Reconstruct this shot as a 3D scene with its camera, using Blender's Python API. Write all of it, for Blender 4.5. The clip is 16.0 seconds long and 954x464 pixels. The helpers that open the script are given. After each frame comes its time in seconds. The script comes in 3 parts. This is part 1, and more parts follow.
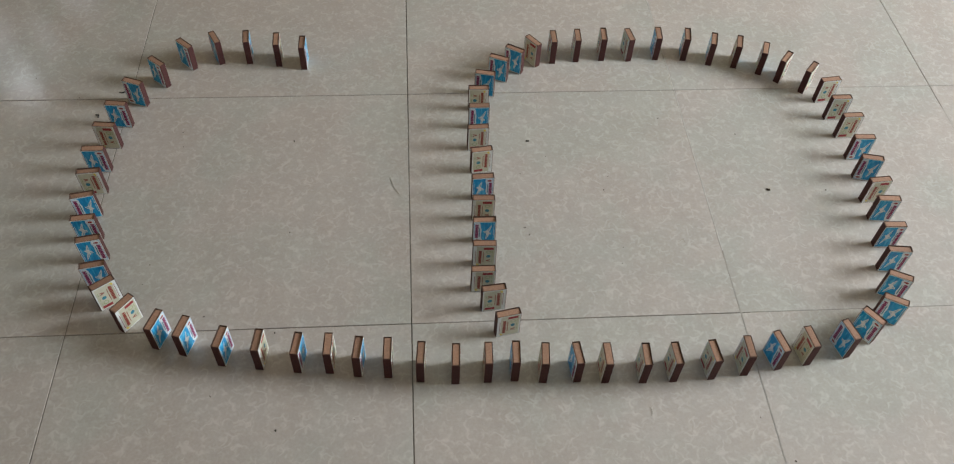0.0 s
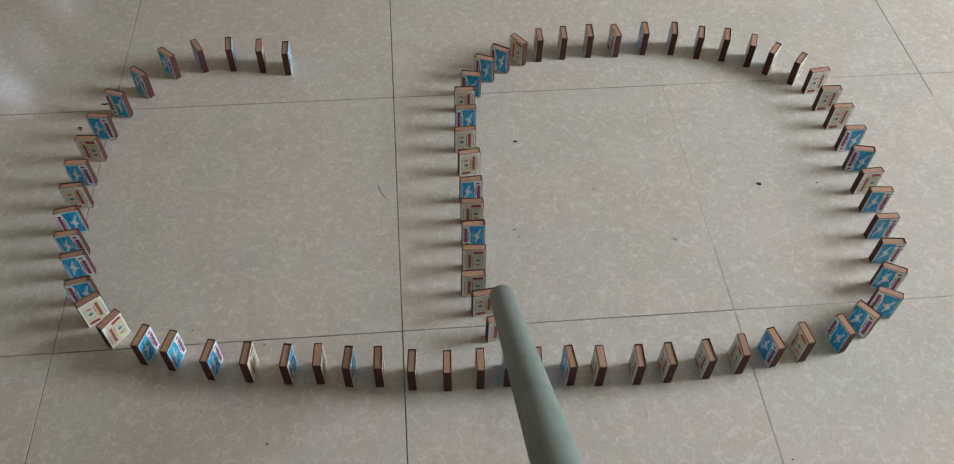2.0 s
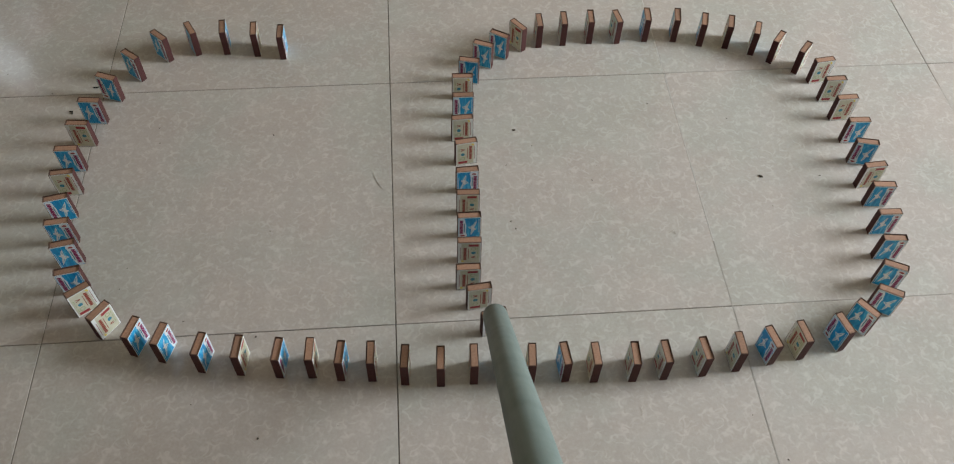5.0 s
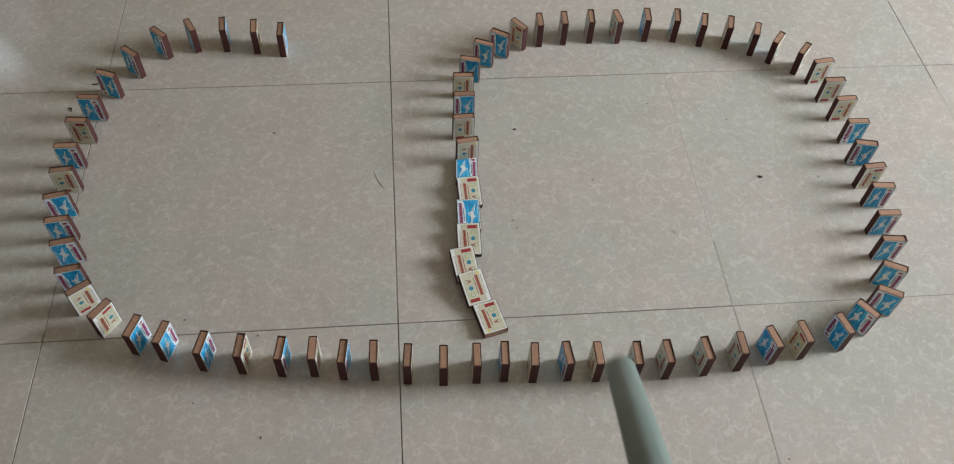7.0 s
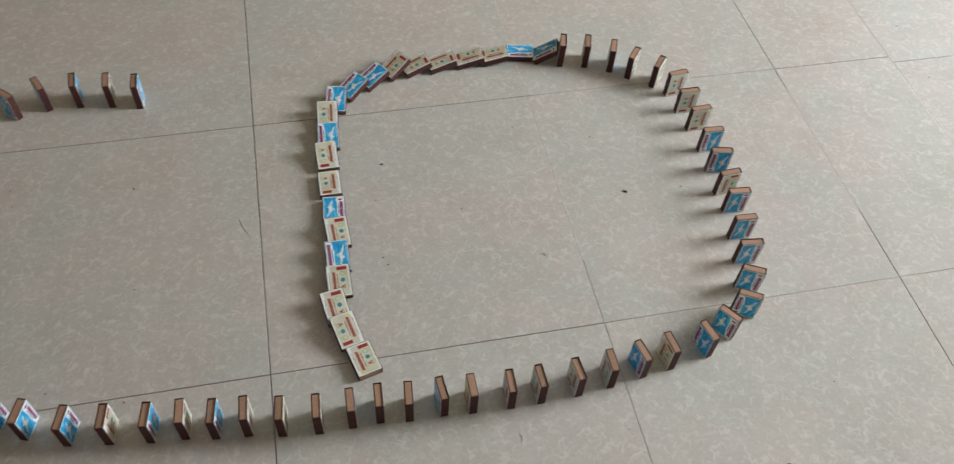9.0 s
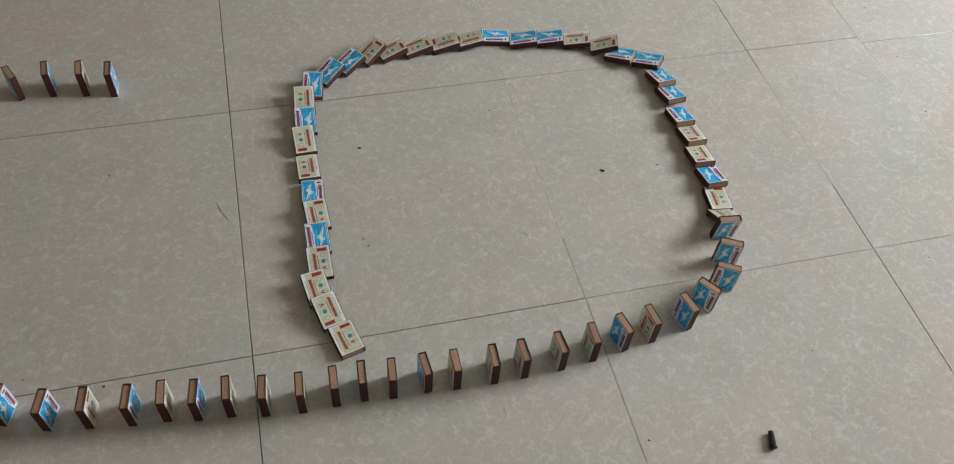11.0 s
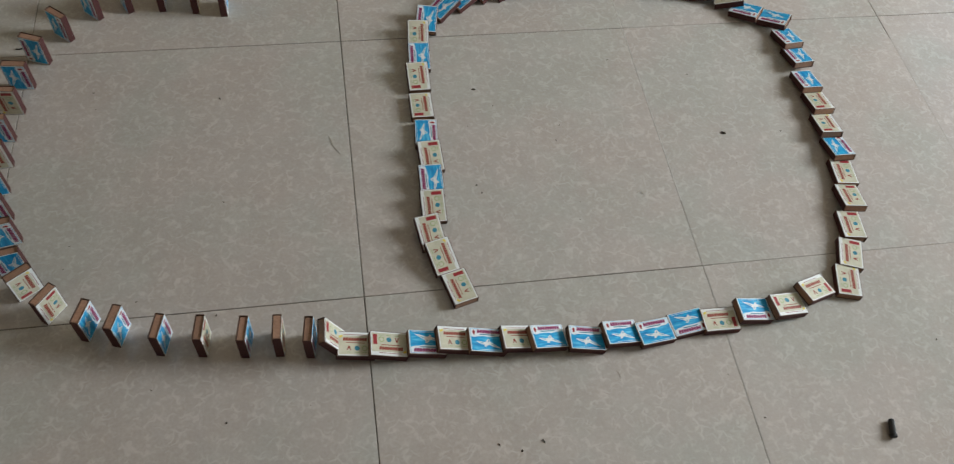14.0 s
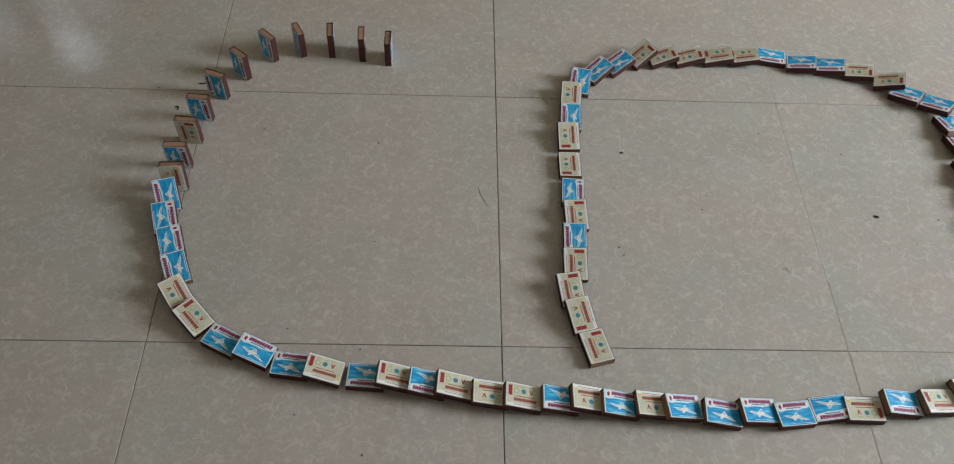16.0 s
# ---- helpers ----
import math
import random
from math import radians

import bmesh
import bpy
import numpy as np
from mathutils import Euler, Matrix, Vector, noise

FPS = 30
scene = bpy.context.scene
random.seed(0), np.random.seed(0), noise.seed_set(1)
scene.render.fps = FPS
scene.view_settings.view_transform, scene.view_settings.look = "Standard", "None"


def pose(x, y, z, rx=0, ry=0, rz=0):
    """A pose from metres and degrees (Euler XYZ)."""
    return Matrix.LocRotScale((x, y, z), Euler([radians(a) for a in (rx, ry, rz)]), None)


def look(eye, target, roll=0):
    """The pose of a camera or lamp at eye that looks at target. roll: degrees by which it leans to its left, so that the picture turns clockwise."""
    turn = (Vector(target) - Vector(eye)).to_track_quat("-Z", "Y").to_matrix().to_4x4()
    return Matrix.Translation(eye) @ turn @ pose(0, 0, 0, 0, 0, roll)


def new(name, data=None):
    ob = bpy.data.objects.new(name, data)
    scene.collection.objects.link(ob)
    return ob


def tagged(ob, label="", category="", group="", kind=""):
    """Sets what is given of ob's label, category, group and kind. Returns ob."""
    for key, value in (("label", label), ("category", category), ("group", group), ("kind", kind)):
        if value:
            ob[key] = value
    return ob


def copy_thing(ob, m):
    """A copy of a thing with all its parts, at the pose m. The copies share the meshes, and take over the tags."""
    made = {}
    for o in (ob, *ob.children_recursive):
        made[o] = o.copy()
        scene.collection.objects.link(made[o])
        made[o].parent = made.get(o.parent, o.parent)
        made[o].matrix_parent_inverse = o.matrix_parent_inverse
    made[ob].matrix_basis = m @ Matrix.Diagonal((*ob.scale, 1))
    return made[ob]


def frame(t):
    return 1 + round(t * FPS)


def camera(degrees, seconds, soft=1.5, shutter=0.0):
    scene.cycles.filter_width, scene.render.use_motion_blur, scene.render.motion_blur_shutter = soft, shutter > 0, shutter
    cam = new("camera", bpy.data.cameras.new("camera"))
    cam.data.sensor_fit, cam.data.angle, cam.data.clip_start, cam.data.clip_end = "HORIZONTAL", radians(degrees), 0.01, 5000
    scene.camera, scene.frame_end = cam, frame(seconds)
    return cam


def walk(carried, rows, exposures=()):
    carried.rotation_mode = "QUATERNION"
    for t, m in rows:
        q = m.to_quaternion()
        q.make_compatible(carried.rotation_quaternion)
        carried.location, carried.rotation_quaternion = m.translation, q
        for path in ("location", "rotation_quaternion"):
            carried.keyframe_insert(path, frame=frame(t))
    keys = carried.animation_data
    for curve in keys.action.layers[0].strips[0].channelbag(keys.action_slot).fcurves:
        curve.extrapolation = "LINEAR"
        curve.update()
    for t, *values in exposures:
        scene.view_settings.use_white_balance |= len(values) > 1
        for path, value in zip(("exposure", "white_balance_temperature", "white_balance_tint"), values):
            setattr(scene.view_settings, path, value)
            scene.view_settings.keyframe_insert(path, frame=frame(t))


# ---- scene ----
# A still life on a tiled floor: a long line of standing matchboxes is tipped over with a grey pipe.
cam = camera(58.0, 16.0, soft=1.15, shutter=0.4)
PATH = [
    (0, (0.016, -0.694, 1.085), (0.148, 0.55, -0.476), 3.2),
    (0.5, (0.029, -0.694, 1.094), (0.15, 0.544, -0.472), 2.0),
    (1, (0.031, -0.691, 1.089), (0.154, 0.545, -0.478), 1.3),
    (1.5, (0.031, -0.679, 1.085), (0.16, 0.553, -0.485), 1.4),
    (2, (0.032, -0.674, 1.086), (0.167, 0.557, -0.485), 1.7),
    (2.5, (0.033, -0.671, 1.091), (0.166, 0.549, -0.488), 1.8),
    (3, (0.038, -0.667, 1.088), (0.167, 0.549, -0.495), 1.7),
    (3.5, (0.043, -0.659, 1.088), (0.17, 0.551, -0.499), 1.8),
    (4, (0.044, -0.651, 1.088), (0.176, 0.548, -0.507), 2.1),
    (6.5, (0.033, -0.635, 1.085), (0.157, 0.54, -0.529), 2.4),
    (7, (0.025, -0.637, 1.09), (0.177, 0.538, -0.521), 3.4),
    (7.5, (0.056, -0.645, 1.102), (0.208, 0.53, -0.509), 3.2),
    (8, (0.07, -0.65, 1.101), (0.277, 0.552, -0.484), 4.4),
    (8.5, (0.09, -0.635, 1.108), (0.347, 0.564, -0.472), 4.8),
    (9, (0.116, -0.622, 1.113), (0.44, 0.553, -0.473), 4.7),
    (9.2, (0.114, -0.622, 1.091), (0.477, 0.557, -0.483), 5.3),
    (11.3, (0.097, -0.658, 1.089), (0.482, 0.515, -0.484), 5.8),
    (11.5, (0.09, -0.657, 1.086), (0.474, 0.518, -0.487), 6.1),
    (12, (0.068, -0.641, 1.083), (0.428, 0.521, -0.505), 6.5),
    (12.5, (0.054, -0.629, 1.074), (0.389, 0.511, -0.534), 6.9),
    (13, (0.024, -0.606, 1.069), (0.36, 0.499, -0.563), 8.4),
    (13.5, (-0.006, -0.593, 1.062), (0.336, 0.486, -0.587), 9.6),
    (14, (-0.019, -0.591, 1.061), (0.283, 0.479, -0.602), 8.5),
    (14.5, (-0.037, -0.594, 1.066), (0.203, 0.49, -0.597), 6.8),
    (15, (-0.05, -0.601, 1.069), (0.124, 0.515, -0.581), 5.3),
    (15.5, (-0.066, -0.596, 1.077), (0.019, 0.573, -0.544), 3.4),
    (16, (-0.076, -0.598, 1.077), (-0.014, 0.594, -0.528), 3.4),
]
EXPOSURES = [(0.0, 0.04), (7.0, 0.03), (9.0, 0.03), (11.0, -0.21), (16.0, -0.25)]
walk(cam, [(t, look(eye, target, roll)) for t, eye, target, roll in PATH], EXPOSURES)

# ---- world and light ----
world = bpy.data.worlds.new("sky")
scene.world = world
world.use_nodes = True
sky = world.node_tree.nodes.new("ShaderNodeTexSky")
sky.sky_type, sky.sun_disc = "NISHITA", False
sky.sun_elevation, sky.sun_rotation = radians(35), radians(120)
world.node_tree.links.new(sky.outputs[0], world.node_tree.nodes["Background"].inputs[0])
world.node_tree.nodes["Background"].inputs[1].default_value = 0.1


def daylight(name, eye, target, width, height, power, colour):
    """Daylight that enters by an opening of that size."""
    lamp = bpy.data.lights.new(name, "AREA")
    lamp.shape, lamp.size, lamp.size_y, lamp.energy, lamp.color = "RECTANGLE", width, height, power, colour
    ob = new(name, lamp)
    ob.matrix_world = look(eye, target)
    return ob


# Assumed room, its walls unseen: x from WEST to EAST, y from SOUTH to NORTH.
WEST, EAST, SOUTH, NORTH, HIGH = -4.6, 3.15, -2.75, 3.25, 3.2
SIDE_WINDOW = (-0.36, 0.80, 0.80, 2.12)   # in the east wall: y, y, z, z
DOORWAY = (1.75, 2.75, 0.0, 2.4)          # in the east wall, further on
FILL_OPENING = (-1.0, 1.4, 0.9, 2.3)       # unseen, added for the fill lamp, in the south wall: x, x, z, z
NORTH_PANES = [(-2.92, -2.54, 2.08, 2.42, 0.9), (-2.37, -2.17, 1.94, 2.18, 1.2), (-2.37, -2.17, 2.28, 2.48, 4.2), (-2.10, -1.97, 1.92, 2.20, 1.0), (-1.86, -1.68, 1.60, 1.86, 1.1)]  # in the north wall, and their light
daylight("side_window_daylight", (EAST + 0.02, 0.22, 1.46), (0, 0.26, 1.05), 1.14, 1.30, 151, (0.921, 1.0, 1.062))
daylight("doorway_daylight", (EAST + 0.02, 2.25, 1.2), (0, 2.25, 1.2), 0.98, 2.38, 3.5, (0.92, 0.99, 1.03))
# The lamp to the south is an added weak fill from behind, with no known source.
daylight("added_back_fill", (0.2, SOUTH - 0.1, 1.6), (0.2, 0, 1.2), 2.3, 1.35, 1.2, (0.92, 0.96, 1.0))
for a, b, c, d, glow in NORTH_PANES:
    daylight("pane_daylight", ((a + b) / 2, NORTH + 0.01, (c + d) / 2), ((a + b) / 2, 0, (c + d) / 2), b - a, d - c, math.pi * glow * (b - a) * (d - c), (0.90, 0.97, 1.06))


# ---- materials ----
class Mat:
    """A small node builder round one principled surface."""

    def __init__(self, name, colour=(0.8, 0.8, 0.8), rough=0.5, metal=0.0, spec=0.5):
        self.m = bpy.data.materials.new(name)
        self.m.use_nodes = True
        self.t = self.m.node_tree
        self.b = self.t.nodes["Principled BSDF"]
        self.b.inputs["Base Color"].default_value = (*colour, 1)
        self.b.inputs["Roughness"].default_value = rough
        self.b.inputs["Metallic"].default_value = metal
        self.b.inputs["Specular IOR Level"].default_value = spec

    def node(self, kind, **values):
        n = self.t.nodes.new(kind)
        for k, v in values.items():
            n.inputs[k.replace("_", " ")].default_value = v
        return n

    def link(self, a, b):
        self.t.links.new(a, b)

    def coords(self, shift=0.0):
        """Object coordinates; with shift, moved by a random step for each object."""
        c = self.t.nodes.new("ShaderNodeTexCoord").outputs["Object"]
        if not shift:
            return c
        info = self.t.nodes.new("ShaderNodeObjectInfo")
        mul = self.t.nodes.new("ShaderNodeVectorMath")
        mul.operation = "SCALE"
        comb = self.t.nodes.new("ShaderNodeCombineXYZ")
        for i, k in enumerate((1.0, 7.3, 3.1)):
            f = self.math("MULTIPLY", info.outputs["Random"], k)
            self.link(f, comb.inputs[i])
        self.link(comb.outputs[0], mul.inputs[0])
        mul.inputs["Scale"].default_value = shift
        add = self.t.nodes.new("ShaderNodeVectorMath")
        self.link(c, add.inputs[0])
        self.link(mul.outputs[0], add.inputs[1])
        return add.outputs[0]

    def math(self, op, a, b=0.0, clamp=False):
        n = self.t.nodes.new("ShaderNodeMath")
        n.operation, n.use_clamp = op, clamp
        for i, v in enumerate((a, b)):
            if isinstance(v, (int, float)):
                n.inputs[i].default_value = v
            else:
                self.link(v, n.inputs[i])
        return n.outputs[0]

    def noise(self, vec, scale, detail=3.0, rough=0.5, distort=0.0):
        n = self.node("ShaderNodeTexNoise", Scale=scale, Detail=detail, Roughness=rough, Distortion=distort)
        self.link(vec, n.inputs["Vector"])
        return n.outputs

    def ramp(self, fac, stops):
        n = self.t.nodes.new("ShaderNodeValToRGB")
        while len(n.color_ramp.elements) < len(stops):
            n.color_ramp.elements.new(0.5)
        for e, (p, c) in zip(n.color_ramp.elements, stops):
            e.position = p
            e.color = (*c, 1) if isinstance(c, tuple) else (c, c, c, 1)
        self.link(fac, n.inputs[0])
        return n.outputs[0]

    def mix(self, fac, a, b, blend="MIX"):
        n = self.t.nodes.new("ShaderNodeMix")
        n.data_type, n.blend_type = "RGBA", blend
        for socket, v in ((n.inputs[0], fac), (n.inputs[6], a), (n.inputs[7], b)):
            if isinstance(v, (int, float)):
                socket.default_value = v
            elif isinstance(v, tuple):
                socket.default_value = (*v, 1)
            else:
                self.link(v, socket)
        return n.outputs[2]

    def colour(self, out):
        self.link(out, self.b.inputs["Base Color"])
        return self

    def rough(self, out):
        self.link(out, self.b.inputs["Roughness"])
        return self

    def bump(self, height, strength=0.2, distance=0.001):
        n = self.node("ShaderNodeBump", Strength=strength, Distance=distance)
        self.link(height, n.inputs["Height"])
        self.link(n.outputs[0], self.b.inputs["Normal"])
        return self


def tile_material():
    """Glazed ceramic: greyish beige with pale curled threads, cloudy patches, a faint orange-peel relief."""
    s = Mat("glazed_floor_tile", rough=0.2, spec=0.5)
    v = s.coords(shift=9.0)
    warp = s.noise(v, 62, 1.0)["Color"]
    w = s.node("ShaderNodeVectorMath")
    w.operation = "MULTIPLY_ADD"
    s.link(warp, w.inputs[0])
    w.inputs[1].default_value = (0.04, 0.04, 0.04)
    s.link(v, w.inputs[2])

    def worms(scale, width, low, high):
        """Thin curled threads: the edges of warped cells, broken up by a cloud."""
        cells = s.node("ShaderNodeTexVoronoi", Scale=scale)
        cells.voronoi_dimensions, cells.feature = "2D", "DISTANCE_TO_EDGE"
        s.link(w.outputs[0], cells.inputs["Vector"])
        line = s.ramp(cells.outputs["Distance"], [(0.0, 1.0), (width * 0.4, 0.7), (width, 0.0)])
        return s.math("MULTIPLY", line, s.ramp(s.noise(v, scale * 1.6, 1.5)[0], [(low, 0.0), (high, 1.0)]))

    line = worms(42, 0.15, 0.47, 0.60)
    fine_line = worms(60, 0.19, 0.48, 0.62)
    cloud = s.noise(v, 16, 4.0, 0.6)[0]
    base = s.ramp(cloud, [(0.3, (0.392, 0.357, 0.318)), (0.7, (0.45, 0.417, 0.378))])
    speck = s.noise(v, 240, 3.0, 0.6)[0]
    base = s.mix(0.3, base, s.ramp(speck, [(0.3, (0.355, 0.322, 0.283)), (0.7, (0.505, 0.472, 0.430))]))
    grey = s.noise(v, 3.5, 2.0)[0]
    base = s.mix(s.ramp(grey, [(0.4, 0.0), (0.7, 0.3)]), base, (0.42, 0.405, 0.378))
    veined = s.mix(s.math("MULTIPLY", line, 0.40), base, (0.60, 0.58, 0.54))
    veined = s.mix(s.math("MULTIPLY", fine_line, 0.30), veined, (0.57, 0.55, 0.51))
    tint = s.noise(v, 5.0, 3.0, 0.6)[0]
    veined = s.mix(s.ramp(tint, [(0.40, 0.0), (0.62, 1.0)]), veined, s.mix(1.0, veined, (1.03, 0.985, 0.975), "MULTIPLY"))
    veined = s.mix(s.ramp(tint, [(0.36, 0.8), (0.54, 0.0)]), veined, s.mix(1.0, veined, (0.965, 1.0, 0.98), "MULTIPLY"))
    dust = s.ramp(s.noise(v, 130, 4.0, 0.7)[0], [(0.66, 0.0), (0.8, 0.35)])
    veined = s.mix(dust, veined, (0.3, 0.26, 0.21))
    s.colour(veined)
    s.rough(s.ramp(s.noise(v, 14, 4.0, 0.6)[0], [(0.3, 0.05), (0.7, 0.08)]))
    s.bump(s.math("ADD", s.noise(v, 260, 2.0)[0], s.math("MULTIPLY", s.noise(v, 110, 2.0)[0], 1.2)), 0.3, 0.0003)
    return s.m


def noisy(name, a, b, scale, rough=0.6, bump=0.15, distance=0.0003, spec=0.3):
    """Two tones in a fine and a coarse cloud, with a light relief."""
    s = Mat(name, rough=rough, spec=spec)
    v = s.coords(shift=0.5)
    coarse = s.noise(v, scale, 4.0, 0.6)[0]
    fine = s.noise(v, scale * 9, 3.0, 0.6)[0]
    s.colour(s.ramp(s.math("ADD", s.math("MULTIPLY", coarse, 0.65), s.math("MULTIPLY", fine, 0.35)), [(0.35, a), (0.65, b)]))
    s.bump(fine, bump, distance)
    return s.m


def tinted_card(name, a, b, scale, rough, spec=0.3):
    """Card whose shade also differs a little from box to box."""
    s = Mat(name, rough=rough, spec=spec)
    v = s.coords(shift=0.5)
    fine = s.noise(v, scale, 4.0, 0.65)[0]
    base = s.ramp(fine, [(0.3, a), (0.7, b)])
    info = s.t.nodes.new("ShaderNodeObjectInfo")
    hsv = s.node("ShaderNodeHueSaturation")
    s.link(s.math("ADD", s.math("MULTIPLY", info.outputs["Random"], 0.3), 0.85), hsv.inputs["Value"])
    s.link(base, hsv.inputs["Color"])
    s.colour(hsv.outputs[0])
    s.bump(fine, 0.2, 0.0002)
    return s.m


def sky_print_material():
    """Printed blue sky with pale cloud streaks along the label."""
    s = Mat("blue_print", rough=0.34, spec=0.32)
    v = s.coords(shift=0.3)
    m = s.node("ShaderNodeMapping")
    m.inputs["Scale"].default_value = (1, 3.0, 0.6)
    s.link(v, m.inputs["Vector"])
    streak = s.noise(m.outputs[0], 95, 3.0, 0.55, 0.6)[0]
    base = s.ramp(streak, [(0.34, (0.004, 0.20, 0.47)), (0.54, (0.010, 0.34, 0.63)), (0.76, (0.17, 0.59, 0.77))])
    fade = s.ramp(s.noise(v, 60, 3.0)[0], [(0.45, 0.0), (0.8, 0.08)])
    s.colour(s.mix(fade, base, (0.5, 0.62, 0.68)))
    s.bump(s.noise(v, 900, 2.0)[0], 0.1, 0.0001)
    return s.m


def note_print_material():
    """Printed khaki cream with fine engraved lines."""
    s = Mat("cream_print", rough=0.4, spec=0.35)
    v = s.coords(shift=0.3)
    wave = s.node("ShaderNodeTexWave", Scale=420.0, Distortion=4.0, Detail=2.0)
    s.link(v, wave.inputs["Vector"])
    base = s.ramp(s.noise(v, 70, 3.0)[0], [(0.35, (0.51, 0.485, 0.365)), (0.65, (0.61, 0.58, 0.45))])
    s.colour(s.mix(s.math("MULTIPLY", wave.outputs["Fac"], 0.14), base, (0.25, 0.3, 0.2)))
    return s.m


def pipe_material():
    s = Mat("grey_green_pvc", rough=0.42, spec=0.45)
    v = s.coords()
    m = s.node("ShaderNodeMapping")
    m.inputs["Scale"].default_value = (1, 1, 0.06)
    s.link(v, m.inputs["Vector"])
    drawn = s.noise(m.outputs[0], 160, 3.0, 0.6)[0]
    soil = s.noise(v, 18, 4.0, 0.65)[0]
    base = s.ramp(drawn, [(0.3, (0.135, 0.178, 0.162)), (0.7, (0.17, 0.212, 0.192))])
    s.colour(s.mix(s.ramp(soil, [(0.5, 0.0), (0.8, 0.35)]), base, (0.09, 0.112, 0.10)))
    s.rough(s.ramp(soil, [(0.3, 0.48), (0.7, 0.6)]))
    s.bump(drawn, 0.1, 0.0002)
    return s.m


M_TILE = tile_material()
M_GROUT = noisy("dirty_grout", (0.10, 0.086, 0.072), (0.19, 0.168, 0.142), 60, rough=0.9)
# Unseen walls and ceiling: warm tones chosen to tint the bounced fill.
M_WALL = noisy("bounce_wall_paint", (0.385, 0.285, 0.165), (0.445, 0.335, 0.20), 2.0, rough=0.75, bump=0.1, distance=0.001)
M_CEILING = noisy("bounce_ceiling_paint", (0.50, 0.46, 0.38), (0.56, 0.52, 0.43), 2.0, rough=0.8)
M_SLEEVE = tinted_card("brown_sleeve_card", (0.085, 0.048, 0.036), (0.15, 0.088, 0.064), 300, 0.6)
M_TRAY = tinted_card("brown_tray_card", (0.25, 0.142, 0.092), (0.37, 0.215, 0.142), 420, 0.75)
M_STRIKER = noisy("striker_strip", (0.05, 0.016, 0.015), (0.095, 0.033, 0.030), 500, rough=0.75, bump=0.5)
M_BLUE = sky_print_material()
M_CREAM = note_print_material()
M_FEATHER = noisy("feather_print", (0.12, 0.34, 0.48), (0.30, 0.52, 0.64), 500, rough=0.35)
M_WHITE = noisy("white_print", (0.64, 0.65, 0.63), (0.76, 0.77, 0.75), 300, rough=0.35)
M_PALE = noisy("pale_cloud_print", (0.60, 0.68, 0.72), (0.74, 0.78, 0.79), 160, rough=0.35)
M_RED = noisy("red_print", (0.25, 0.02, 0.026), (0.35, 0.036, 0.04), 400, rough=0.4)
M_TITLE = noisy("crimson_print", (0.17, 0.02, 0.09), (0.30, 0.035, 0.11), 500, rough=0.4)
M_BROWN = noisy("rust_print", (0.23, 0.045, 0.032), (0.32, 0.075, 0.048), 500, rough=0.4)
M_GLOBE = noisy("globe_print", (0.02, 0.15, 0.23), (0.07, 0.27, 0.34), 500, rough=0.4)
M_GREEN = noisy("green_print", (0.24, 0.33, 0.14), (0.34, 0.42, 0.2), 500, rough=0.4)
M_YELLOW = noisy("yellow_print", (0.66, 0.50, 0.05), (0.78, 0.62, 0.10), 400, rough=0.4)
M_PIPE = pipe_material()
M_BLACK = noisy("black_rubber", (0.010, 0.010, 0.010), (0.024, 0.023, 0.022), 200, rough=0.5)
# Near-black colour for the shade inside the pipe's slot.
M_SLOT_SHADE = noisy("slot_shade", (0.006, 0.006, 0.006), (0.012, 0.012, 0.012), 200, rough=0.9)
M_CRUMB = noisy("dark_crumb", (0.03, 0.022, 0.016), (0.08, 0.06, 0.045), 300, rough=0.9)
M_HAIR = noisy("straw", (0.27, 0.235, 0.175), (0.36, 0.315, 0.25), 300, rough=0.7)


# ---- mesh helpers ----
def mesh_of(name, bm, material, smooth=False):
    me = bpy.data.meshes.new(name)
    bm.normal_update()
    bm.to_mesh(me)
    bm.free()
    me.materials.append(material)
    if smooth:
        for p in me.polygons:
            p.use_smooth = True
    return me


def part(name, bm, material, parent=None, label="", smooth=False):
    ob = new(name, mesh_of(name, bm, material, smooth))
    if parent:
        ob.parent = parent
    return tagged(ob, label)


def add_box(bm, a, b):
    """A box from corner a to corner b."""
    vs = [bm.verts.new((x, y, z)) for x in (a[0], b[0]) for y in (a[1], b[1]) for z in (a[2], b[2])]
    for f in ((0, 1, 3, 2), (4, 6, 7, 5), (0, 4, 5, 1), (2, 3, 7, 6), (0, 2, 6, 4), (1, 5, 7, 3)):
        bm.faces.new([vs[i] for i in f])


def boxes(*pairs, bevel=0.0):
    bm = bmesh.new()
    for a, b in pairs:
        add_box(bm, a, b)
    if bevel:
        bmesh.ops.bevel(bm, geom=bm.edges[:], offset=bevel, segments=2, affect="EDGES", profile=0.5)
    return bm


def prism(bm, outline, x0, x1):
    """A flat shape in the y, z plane, raised from x0 to x1."""
    lo = [bm.verts.new((x0, y, z)) for y, z in outline]
    hi = [bm.verts.new((x1, y, z)) for y, z in outline]
    n = len(outline)
    bm.faces.new(lo)
    bm.faces.new(hi)
    for i in range(n):
        bm.faces.new((lo[i], lo[(i + 1) % n], hi[(i + 1) % n], hi[i]))


def prisms(x0, x1, *outlines):
    bm = bmesh.new()
    for o in outlines:
        prism(bm, o, x0, x1)
    bmesh.ops.recalc_face_normals(bm, faces=bm.faces[:])
    return bm


